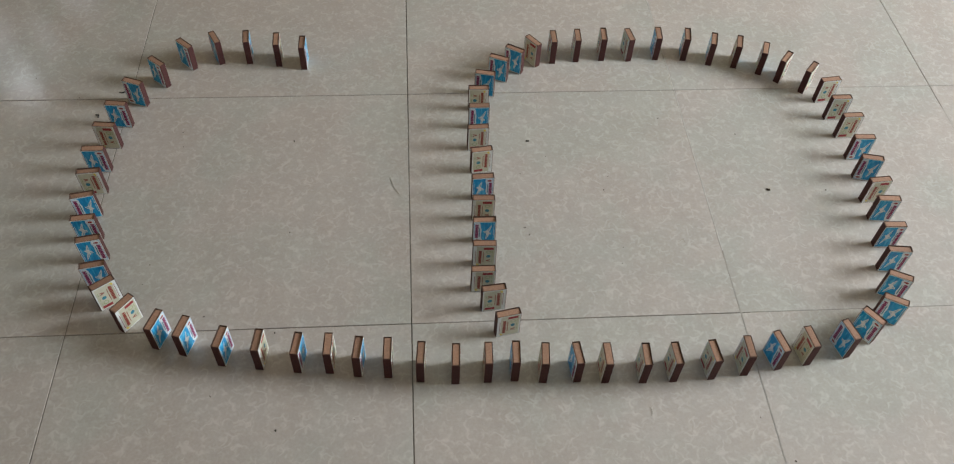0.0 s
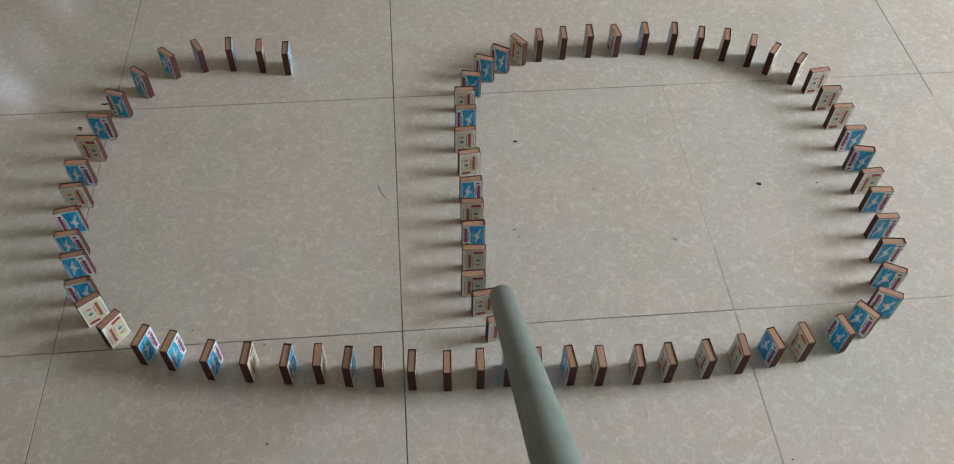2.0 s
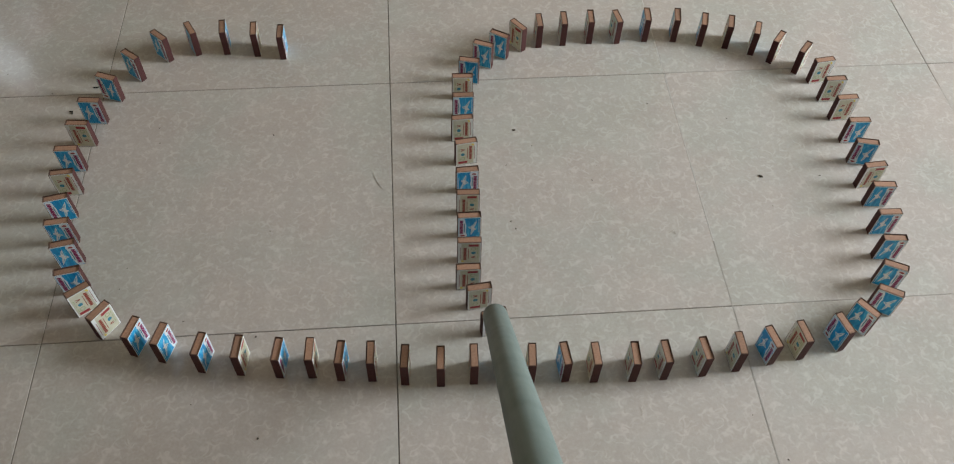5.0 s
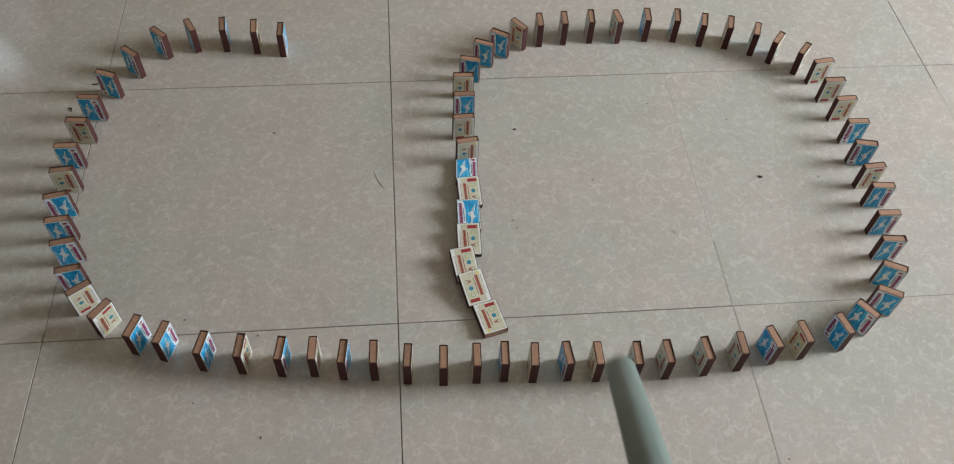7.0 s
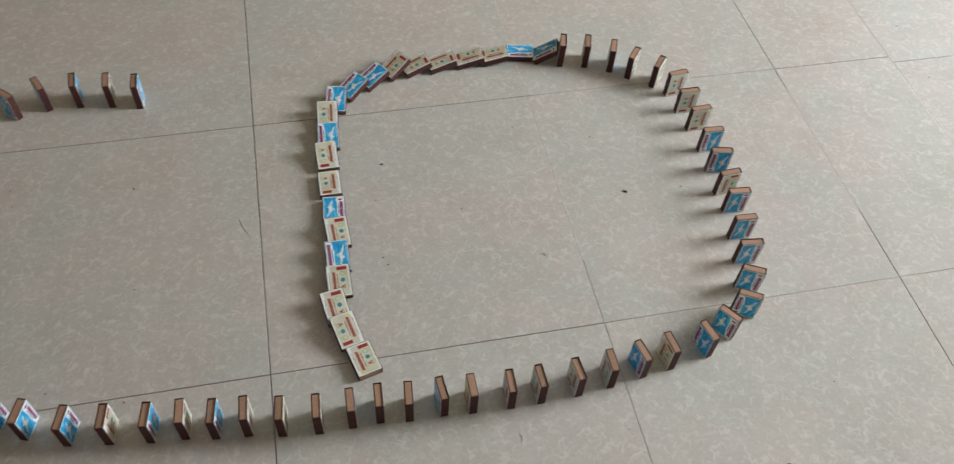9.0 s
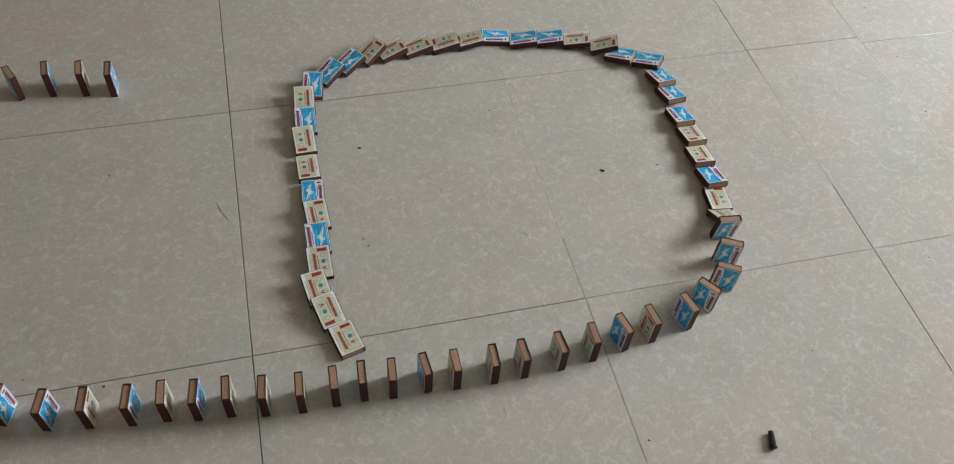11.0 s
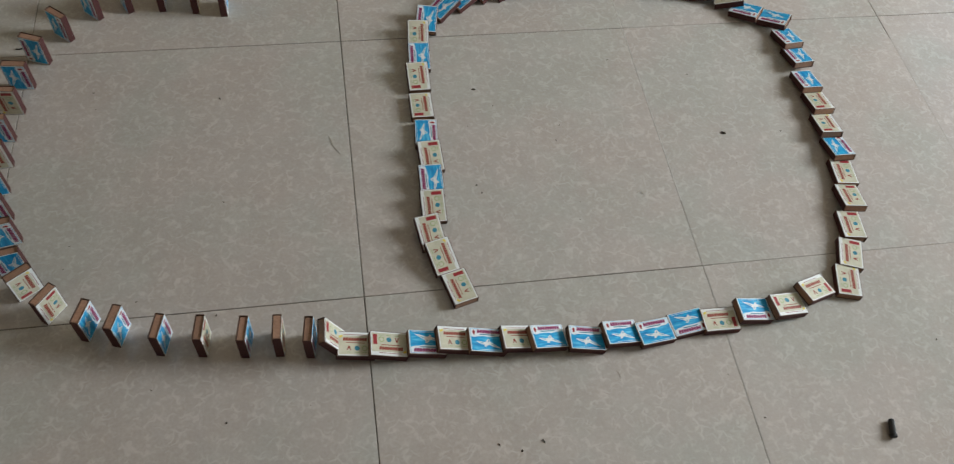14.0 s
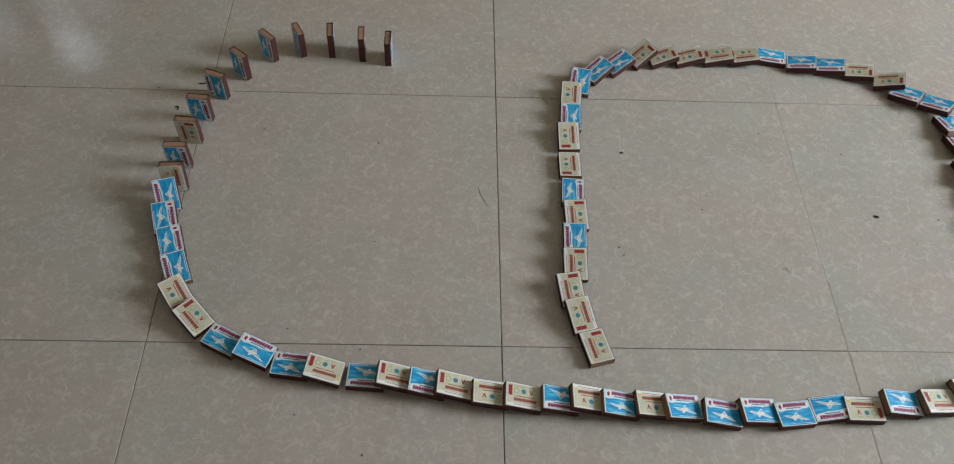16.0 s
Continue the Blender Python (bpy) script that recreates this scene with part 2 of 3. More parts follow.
# ---- room ----
def wall(name, axis, at, thick, span, openings=()):
    """A wall across `axis` with its inner face at `at`; its openings go through it."""
    lo, hi = span
    cuts = sorted(openings)
    pieces, x = [], lo
    for k, (a, b, c, d) in enumerate(cuts):
        same = k > 0 and cuts[k - 1][0] == a
        if not same:
            pieces.append((x, a, 0.0, HIGH))
        if c > 0:
            pieces.append((a, b, cuts[k - 1][3] if same else 0.0, c))
        if k + 1 == len(cuts) or cuts[k + 1][0] != a:
            pieces.append((a, b, d, HIGH))
        x = b
    pieces.append((x, hi, 0.0, HIGH))
    p, q = sorted((at, at + thick))
    pairs = [((p, a, c), (q, b, d)) if axis == "x" else ((a, p, c), (b, q, d)) for a, b, c, d in pieces]
    ob = part(name, boxes(*pairs), M_WALL)
    return tagged(ob, "plain unseen wall, added to close the room and bounce light", "wall", kind="structure")


# Unseen walls and ceiling, added to close the room and bounce light.
wall("wall_east", "x", EAST, 0.2, (SOUTH, NORTH), [SIDE_WINDOW, DOORWAY])
wall("wall_west", "x", WEST, -0.2, (SOUTH, NORTH))
wall("wall_south", "y", SOUTH, -0.2, (WEST - 0.2, EAST + 0.2), [FILL_OPENING])
wall("wall_north", "y", NORTH, 0.2, (WEST - 0.2, EAST + 0.2), [p[:4] for p in NORTH_PANES])
ceiling = part("ceiling", boxes(((WEST - 0.2, SOUTH - 0.2, HIGH), (EAST + 0.2, NORTH + 0.2, HIGH + 0.15))), M_CEILING)
tagged(ceiling, "plain unseen ceiling, added to close the room and bounce light", "ceiling", kind="structure")


# ---- matchboxes ----
TALL, WIDE, DEEP = 0.052, 0.036, 0.0118


def rect(s0, u0, s1, u1):
    return [(s0, u0), (s1, u0), (s1, u1), (s0, u1)]


def disc(s, u, r, n=14):
    return [(s + r * math.cos(2 * math.pi * k / n), u + r * math.sin(2 * math.pi * k / n)) for k in range(n)]


def title_shape(n, s0, s1, u0, u1):
    """One slanted bar in place of a title, notched above and below between its letters."""
    step, lean, mid = (s1 - s0) / n, 0.18, (u0 + u1) / 2
    low, high = [], []
    for k in range(n):
        a, b = s0 + k * step, s0 + (k + 0.82) * step
        low += [(a, mid - 0.8), (a, u0), (b, u0), (b, mid - 0.8)]
        high += [(a, mid + 0.8), (a, u1), (b, u1), (b, mid + 0.8)]
    return [(p + lean * (q - u0), q) for p, q in low + high[::-1]]


def matchbox():
    """A closed matchbox about its middle: x through it, y across, z along; the blue label on -x, the cream one on +x."""
    box = new("matchbox")
    d, w, h, c = DEEP / 2, WIDE / 2, TALL / 2, 0.0005
    # sleeve: a folded card tube, open at both ends
    bm = bmesh.new()
    r = 0.0007
    ring = [(d - r, -w), (d, -w + r), (d, w - r), (d - r, w), (-d + r, w), (-d, w - r), (-d, -w + r), (-d + r, -w)]
    inner = [(x - math.copysign(c, x), y - math.copysign(c, y)) for x, y in ring]
    loops = [[bm.verts.new((x, y, z)) for x, y in shape] for shape, z in ((ring, -h), (ring, h), (inner, h), (inner, -h))]
    for k in range(4):
        a, b = loops[k], loops[(k + 1) % 4]
        for i in range(8):
            bm.faces.new((a[i], a[(i + 1) % 8], b[(i + 1) % 8], b[i]))
    bmesh.ops.recalc_face_normals(bm, faces=bm.faces[:])
    part("sleeve", bm, M_SLEEVE, box, "thin brown card sleeve with worn edges")
    part("tray", boxes(((-d + 0.0013, -w + 0.0014, -h + 0.0009), (d - 0.0013, w - 0.0014, h - 0.0009)), bevel=0.0004), M_TRAY, box, "plain tan card tray end")
    for s in (-1, 1):
        part("striker", boxes(((-d + 0.0006, s * w, -h + 0.0002), (d - 0.0006, s * (w + 0.00018), h - 0.0002))), M_STRIKER, box, "dark maroon striking strip")
    # blue label, seen from -x: its length runs down along z, its foot lies at +y
    put = lambda pts: [(-u, -s) for s, u in pts]
    mm = lambda pts: put([(s / 1000, u / 1000) for s, u in pts])
    x0, x1, x2, x3 = -d, -d - 0.00012, -d - 0.00022, -d - 0.0003
    label = part("blue_label", prisms(x0, x1, mm(rect(-24.2, -16.4, 24.2, 16.4))), M_BLUE, box, "sky blue printed label with a white bird")
    bird = [(-18.0, 8.6), (-12.0, 7.9), (-6.0, 6.2), (-1.5, 4.6), (1.2, 5.2), (3.4, 7.6), (5.6, 7.2), (5.2, 4.6), (9.5, 3.6), (14.0, 1.8), (18.0, -0.6),
            (12.5, -0.7), (7.0, 0.2), (3.2, 0.2), (1.6, -2.4), (-0.6, -4.2), (-3.0, -4.4), (-2.6, -2.6), (-3.6, -0.4), (-6.0, 1.6), (-10.0, 3.6), (-14.0, 6.2)]
    part("bird", prisms(x1, x2, mm([(p, q + 3.0) for p, q in bird])), M_WHITE, label, "white flying bird")
    shade = [[(-13.0, 7.0), (-6.5, 4.6), (-2.6, 2.4), (-6.2, 2.6), (-10.2, 4.6)], [(6.4, 1.0), (11.5, 0.4), (14.6, 0.0), (10.0, 2.0), (6.6, 2.4)], [(-1.8, -3.4), (0.2, -2.2), (1.0, 0.2), (-0.8, 0.4), (-2.0, -1.4)]]
    for q in shade:
        part("feather", prisms(x2, x3, mm([(a, c + 3.0) for a, c in q])), M_FEATHER, label, "blue wing feathers")
    part("title_band", prisms(x1, x2, mm([(-23.6, -15.9), (23.6, -15.9), (23.6, -4.6), (19.0, -3.2), (14.0, -4.6), (4.0, -5.2), (-6.0, -4.4), (-12.0, -5.8), (-18.0, -6.2), (-23.6, -8.0)])), M_PALE, label, "pale cloud band behind the title")
    part("title_bar", prisms(x2, x3, mm(title_shape(9, -20.0, 14.4, -14.8, -9.4))), M_TITLE, label, "crimson bars in place of the title")
    part("small_print", prisms(x2, x3, mm(rect(-11.0, -8.3, 11.0, -6.9))), M_GLOBE, label, "thin dark blue line of print")
    part("edge_print", prisms(x1, x2, mm(rect(-21.0, 14.3, 12.0, 14.9))), M_PALE, label, "thin pale line of print")
    part("emblem", prisms(x1, x3, mm([(s * 0.75, u * 1.25) for s, u in disc(25.5, -8.4, 3.8)])), M_WHITE, label, "small oval emblem")
    part("torch", prisms(x3, x3 - 0.00008, mm([(17.0, -11.8), (19.0, -14.2), (21.2, -11.6), (20.4, -7.2), (18.2, -6.9)])), M_RED, label, "red torch in the emblem")
    part("border", prisms(x0, x2, *[mm(o) for o in (rect(-25.6, 16.4, 25.6, 17.4), rect(-25.6, -17.4, 25.6, -16.4), rect(-25.6, -16.4, -24.2, 16.4), rect(24.2, -16.4, 25.6, 16.4))]), M_WHITE, label, "white border")
    # cream label on +x, turned the other way round, so that its head lies at +y when seen from +x
    put_b = lambda pts: [(u, s) for s, u in pts]
    mm = lambda pts: put_b([(s / 1000, -u / 1000) for s, u in pts])
    x0, x1, x2, x3 = d, d + 0.00012, d + 0.00022, d + 0.0003
    note = part("cream_label", prisms(x0, x1, mm(rect(-25.4, -17.2, 25.4, 17.2))), M_WHITE, box, "white label with a khaki note print")
    part("note_print", prisms(x1, x2, mm(rect(-24.0, -15.4, 24.0, 12.0))), M_CREAM, note, "khaki cream panel")
    part("title_bar", prisms(x2, x3, mm(title_shape(9, -18.4, 14.4, 4.2, 9.0))), M_BROWN, note, "rust red bars in place of the title")
    part("print_line", prisms(x2, x3, mm(rect(-14.0, 1.1, 11.5, 2.1))), M_BROWN, note, "thin rust red line of print")
    part("small_print", prisms(x1, x2, mm(rect(-17.5, 13.1, 14.0, 13.8))), M_BROWN, note, "thin line of print on the border")
    part("red_tab", prisms(x2, x3, mm(rect(16.8, -13.4, 22.2, 1.5))), M_RED, note, "red tab")
    part("yellow_tab", prisms(x2, x3, mm([(-22.0, 8.0), (-18.0, 10.8), (-19.6, 13.0), (-23.4, 10.4)])), M_YELLOW, note, "yellow corner tab")
    part("globe", prisms(x2, x3, mm(disc(0.5, -6.2, 3.5))), M_GLOBE, note, "teal globe")
    ring_out = disc(10.8, -6.2, 4.0)
    ring_in = disc(10.8, -6.2, 2.9)
    bm = bmesh.new()
    lo, hi = [bm.verts.new((x3, y, z)) for y, z in mm(ring_out)], [bm.verts.new((x3, y, z)) for y, z in mm(ring_in)]
    for i in range(14):
        bm.faces.new((lo[i], lo[(i + 1) % 14], hi[(i + 1) % 14], hi[i]))
    part("clock_ring", bm, M_GREEN, note, "green ring")
    part("badge", prisms(x2, x3, mm([(-13.4, -9.6), (-12.0, -9.6), (-10.4, -5.6), (-8.8, -9.6), (-7.4, -9.6), (-9.6, -2.8), (-11.2, -2.8)])), M_BROWN, note, "rust red badge")
    for q in (-10.4, 0.5, 10.8):
        part("caption", prisms(x2, x3, mm(rect(q - 3.4, -12.6, q + 3.4, -11.9))), M_GREEN, note, "thin line of print")
    tagged(box, "small matchbox with a blue bird label and a cream label", "matchbox", "line of matchboxes")
    return box


# Standing boxes in the order in which they fall: x, y, heading, and which label faces back
# ("b" blue, "c" cream) with its foot to one side or the other; then how a fallen box came to lie.
CENTRE_COLUMN = [
    (0.1395, -0.0195, 101, "c0", (-0.0151, 0.001, 4)), (0.1220, 0.0250, 96, "c1", (-0.0076, 0.0014, 9)), (0.1090, 0.0600, 90, "c0", (0, 0.0019, 10)),
    (0.1140, 0.1075, 88, "c0", (-0.0028, 0.0011, 2)), (0.1170, 0.1550, 90, "b0", (-0.0033, 0.001, 0)), (0.1185, 0.1995, 88, "c0", (-0.0009, -0.0033, 5)),
    (0.1205, 0.2460, 93, "b1", (0.0013, 0.0018, -7)), (0.1225, 0.3065, 98, "c1", (-0.0019, 0.003, -8)), (0.1200, 0.3600, 93, "c1", (0.0053, -0.0015, -2)),
    (0.1250, 0.4120, 90, "b0", (-0.0008, -0.0012, -3)), (0.1270, 0.4585, 88, "c1", (0.0046, -0.0019, -3)), (0.1415, 0.4985, 78, "b0", (0.0019, -0.0028, 1)),
]
TOP_ARC = [
    (0.1700, 0.5395, 67, "b0", (-0.0025, 0.0059, -27)), (0.2015, 0.5640, 58, "b0", (-0.0008, -0.0004, -23)), (0.2380, 0.5870, 36, "c0", (0.0042, -0.0053, 0)),
    (0.2780, 0.5975, 0, "c0", (0.0006, -0.0021, 14)), (0.3245, 0.6010, -2, "c0", (0.0026, -0.0005, 10, 77)), (0.3750, 0.6035, -3, "c1", (0.0065, 0.0022, 3)),
    (0.4245, 0.6010, 8, "c1", (0.0059, 0.0043, -10)), (0.4815, 0.6040, -5, "b1", (-0.0016, 0.013, -6)), (0.5375, 0.6005, -11, "b1", (-0.0022, -0.0032, -3)),
    (0.5860, 0.5855, -16, "b1", (-0.0012, 0.0076, 1)), (0.6335, 0.5765, -17, "c0", (0.002, 0.0056, 1)), (0.6785, 0.5560, -21, "c0", (0.0084, 0.0025, 4)),
    (0.7120, 0.5305, -39, "b1", (-0.0007, 0.0046, -2)), (0.7515, 0.5000, -41, "b1", (0.0011, 0.0138, 0)),
]
RIGHT_COLUMN = [
    (0.7760, 0.4660, -83, "b1", (-0.0024, 0.0121, -2)), (0.7805, 0.4180, -90, "b1", (-0.0078, 0.0109, 5, 77)), (0.7855, 0.3715, -88, "b1", (0.0053, 0.0022, -2)),
    (0.7875, 0.3175, -92, "c0", (-0.0009, 0.0036, 2)), (0.7845, 0.2685, -102, "c0", (0.0004, 0.004, 9)), (0.7800, 0.2185, -86, "b0", (0.0005, 0.0065, -4)),
    (0.7795, 0.1775, -95, "c1", (0.0046, 0.0034, -2, 86)), (0.7680, 0.1225, -92, "c1", (0.0018, 0.0032, -5)), (0.7580, 0.0740, -96, "c1", (0.002, -0.0032, -2, 86)),
    (0.7405, 0.0240, -117, "c1", (0.0024, 0.0014, 7, 88)), (0.7170, -0.0190, -119, "c0", (0.0034, 0.0017, 14, 90)), (0.6735, -0.0455, -145, "c1", (0.0021, 0.0063, -15, 76)),
]
FRONT_ROW = [
    (0.6315, -0.0675, -165, "c0", (0.0075, 0.0112, -8)), (0.5705, -0.0770, -172, "b0", (-0.0024, 0.0097, -7)), (0.5245, -0.0825, -168, "c1", (0.0035, 0.0113, -12, 87)),
    (0.4760, -0.0895, -180, "b0", (-0.0009, 0.001, 8, 90)), (0.4255, -0.0940, -175, "b1", (0.002, 0.006, 3, 84)), (0.3705, -0.0955, -178, "b1", (-0.0029, 0.0039, 3)),
    (0.3275, -0.0955, 178, "b1", (0.003, 0.0114, -2)), (0.2730, -0.0930, -180, "b1", (0.0037, 0.0026, 6)), (0.2315, -0.0895, -175, "c1", (0.0002, 0.0031, -3)),
    (0.1855, -0.0890, 175, "b1", (-0.0011, 0.0062, 3)),
]
FRONT_ROW_END = [
    (0.1450, -0.0845, 177, "c1", (0.0013, 0.0029, 3)), (0.1065, -0.0850, 178, "b0", (0.0001, 0.0035, 0)), (0.0610, -0.0855, 177, "c0", (0.0064, 0.0018, 0)),
    (0.0125, -0.0800, 175, "c1", (0.0001, 0.0013, 3)), (-0.0335, -0.0715, 178, "c0", (0.0053, 0.0005, -2)), (-0.0750, -0.0680, 173, "b0", (-0.0003, 0.0011, 1)),
    (-0.1160, -0.0610, 177, "c0", (0.0029, -0.0017, -2)), (-0.1595, -0.0580, 172, "b0", (-0.0035, -0.0016, 4)), (-0.2140, -0.0505, 173, "c0", (0.0023, 0.0022, -3)),
]
LEFT_COLUMN = [
    (-0.2660, -0.0430, 167, "b1", (-0.0056, -0.0015, 6)), (-0.3210, -0.0240, 163, "b1", (-0.0069, 0.0037, -3)), (-0.3610, -0.0115, 161, "b1", (0.0002, 0.003, -8)),
    (-0.4095, 0.0180, 143, "c0", (0.0016, 0.0079, -8)), (-0.4450, 0.0545, 126, "c1", (-0.0021, 0.0094, -1)), (-0.4660, 0.0885, 101, "b0", (-0.0004, 0.0032, 10)),
    (-0.4825, 0.1375, 101, "b1", (-0.002, 0.0053, 7)), (-0.4990, 0.1790, 96, "b1", (0.002, 0.0083, 9)), (-0.5100, 0.2255, 102, "b0", (0.002, 0.003, 8)),
    (-0.5115, 0.2765, 95, "c1"), (-0.5145, 0.3260, 90, "b1"), (-0.5080, 0.3815, 85, "c0"),
    (-0.4990, 0.4330, 84, "b1"),
]
TOP_LEFT = [
    (-0.4810, 0.4890, 69, "b0"), (-0.4490, 0.5420, 49, "b1"), (-0.4070, 0.5905, 46, "b1"),
    (-0.3545, 0.6070, 27, "b0"), (-0.2970, 0.6080, 6, "c0"), (-0.2410, 0.6000, 3, "b0"),
    (-0.1930, 0.5900, 0, "c0"),
]
LINE = CENTRE_COLUMN + TOP_ARC + RIGHT_COLUMN + FRONT_ROW + FRONT_ROW_END + LEFT_COLUMN + TOP_LEFT


def turned(code):
    """How the box is turned within its place, for the label that faces back."""
    m = Matrix.Identity(4) if code[0] == "b" else pose(0, 0, 0, 0, 0, 180)
    flip = code[1] == "1"
    return pose(0, 0, 0, 180, 0, 0) @ m if flip else m


def box_pose(entry, tilt=0.0, slide=0.0, lift=0.0):
    """The box tipped forwards over its front foot by `tilt` degrees; slide is the share of its final shift."""
    x, y, heading, code = entry[:4]
    along, aside, twist = entry[4][:3] if len(entry) > 4 else (0.0, 0.0, 0.0)
    foot = pose(x, y, lift, 0, 0, heading) @ pose(DEEP / 2 + along * slide, aside * slide, 0, 0, 0, twist * slide)
    return foot @ pose(0, 0, 0, 0, tilt, 0) @ pose(-DEEP / 2, 0, TALL / 2) @ turned(code)


def lying(i):
    """Where the foot of box i ends up, and which way it lies."""
    x, y, heading = LINE[i][:3]
    along, aside, twist = LINE[i][4][:3] if len(LINE[i]) > 4 else (0.0, 0.0, 0.0)
    m = pose(x, y, 0, 0, 0, heading) @ pose(DEEP / 2 + along, aside, 0, 0, 0, twist)
    return m.translation, m.to_3x3() @ Vector((1, 0, 0))


def resting_tilts():
    """From the end of the line back: each box lies on the heel of the next where it reaches it, or flat."""
    tilts = [0.0] * len(LINE)
    tilts[FALLEN - 1] = 60.0
    for i in range(FALLEN - 2, -1, -1):
        foot, way = lying(i)
        foot_next, way_next = lying(i + 1)
        a = radians(tilts[i + 1])
        heel = foot_next - way_next * DEEP * math.cos(a)
        reach, height = (heel - foot).dot(way), DEEP * math.sin(a)
        if len(LINE[i]) > 4 and len(LINE[i][4]) > 3:
            tilts[i] = LINE[i][4][3]
        elif math.hypot(reach, height) < TALL + 0.001:
            tilts[i] = max(90 - math.degrees(math.atan2(height, reach)), 66.0)
        else:
            tilts[i] = 90.0
    return tilts


FALLEN = 67   # boxes that have begun to fall by the end
first = matchbox()
first.matrix_basis = box_pose(LINE[0])
line_of_boxes = [first]
for entry in LINE[1:]:
    line_of_boxes.append(copy_thing(first, box_pose(entry)))
shift = random.Random(4)
for i, box in enumerate(line_of_boxes):
    back = "blue bird" if LINE[i][3][0] == "b" else "cream note"
    state = "toppling on the floor tiles" if i < FALLEN else "still standing on floor tiles"
    tagged(box, "matchbox with " + back + " label behind, " + state)
    for child in box.children:
        if child.name.startswith("tray"):
            child.location.z = shift.choice((0, 0, 0.0003, -0.0003, 0.0006, -0.0006, 0.0009, -0.0011))


# ---- pipe ----
def pipe():
    """A length of grey-green plastic pipe with its tip at the origin, along +z, with a small slot near its middle."""
    ob = new("plastic_pipe")
    r, long, n = 0.017, 1.05, 40
    bm = bmesh.new()
    profile = [(r - 0.0025, 0.12), (r - 0.0025, 0.001), (r - 0.0018, 0.0), (r - 0.0008, 0.0), (r, 0.0009), (r, 0.25), (r, 0.5), (r, 0.75), (r, long), (r - 0.0025, long), (r - 0.0025, long - 0.12)]
    rings = [[bm.verts.new((q * math.cos(2 * math.pi * k / n), q * math.sin(2 * math.pi * k / n), z)) for k in range(n)] for q, z in profile]
    for a, b in zip(rings, rings[1:]):
        for k in range(n):
            bm.faces.new((a[k], a[(k + 1) % n], b[(k + 1) % n], b[k]))
    bm.faces.new(rings[0])
    bm.faces.new(rings[-1])
    bmesh.ops.recalc_face_normals(bm, faces=bm.faces[:])
    part("tube", bm, M_PIPE, ob, smooth=True)
    # No hole is cut: a near-black flat bead paints the slot's inner shade.
    bm = bmesh.new()
    bmesh.ops.create_uvsphere(bm, u_segments=14, v_segments=8, radius=1.0)
    bmesh.ops.transform(bm, matrix=pose(0, 0, 0) @ Matrix.Diagonal((0.0012, 0.0038, 0.0052, 1)), verts=bm.verts)
    slot = part("slot", bm, M_SLOT_SHADE, ob, "near-black bead standing for the shade inside a slot", smooth=True)
    slot.matrix_basis = pose(0, 0, 0, 0, 0, SLOT_TURN) @ pose(r - 0.0004, 0, 0.655, -30)
    return tagged(ob, "long grey-green plastic pipe with a dark slot", "pipe")


SLOT_TURN = 74.0
plastic_pipe = pipe()


def pipe_pose(tip, way):
    z = Vector(way).normalized()
    x = Vector((0, 0, 1)).cross(z).normalized()
    y = z.cross(x)
    m = Matrix((x, y, z)).transposed().to_4x4()
    m.translation = Vector(tip)
    return m


PIPE_ROWS = [
    (0.0, (0.52, -0.95, 0.017), (0.10, -1.0, 0.0)),
    (0.1, (0.52, -0.95, 0.017), (0.10, -1.0, 0.0)),
    (0.55, (0.33, -0.60, 0.40), (-0.22, -0.55, 0.80)),
    (0.8, (0.285, -0.355, 0.25), (-0.20, -0.60, 0.77)),
    (1.0, (0.252, -0.266, 0.228), (-0.16, -0.673, 0.72)),
    (1.2, (0.215, -0.203, 0.200), (-0.113, -0.686, 0.719)),
    (1.5, (0.186, -0.102, 0.140), (-0.089, -0.669, 0.738)),
    (1.8, (0.157, -0.050, 0.120), (-0.063, -0.684, 0.727)),
    (2.0, (0.140, -0.024, 0.110), (-0.042, -0.700, 0.713)),
    (2.5, (0.129, -0.008, 0.122), (-0.026, -0.711, 0.703)),
    (3.0, (0.128, -0.010, 0.120), (-0.024, -0.699, 0.715)),
    (3.5, (0.125, -0.029, 0.103), (-0.024, -0.676, 0.736)),
    (4.0, (0.144, -0.034, 0.080), (-0.040, -0.663, 0.748)),
    (4.2, (0.140, -0.035, 0.080), (-0.039, -0.661, 0.750)),
    (5.9, (0.136, -0.045, 0.062), (-0.035, -0.66, 0.75)),
    (6.1, (0.128, -0.010, 0.052), (-0.02, -0.675, 0.74)),
    (6.3, (0.117, 0.034, 0.048), (-0.012, -0.688, 0.726)),
    (6.5, (0.149, 0.034, 0.066), (-0.036, -0.692, 0.721)),
    (6.7, (0.205, 0.018, 0.125), (-0.094, -0.722, 0.685)),
    (7.0, (0.255, -0.203, 0.217), (-0.165, -0.658, 0.734)),
    (7.2, (0.30, -0.38, 0.28), (-0.20, -0.60, 0.77)),
    (7.5, (0.34, -0.62, 0.42), (-0.22, -0.55, 0.80)),
    (8.4, (0.52, -0.95, 0.017), (0.10, -1.0, 0.0)),
    (16.0, (0.52, -0.95, 0.017), (0.10, -1.0, 0.0)),
]


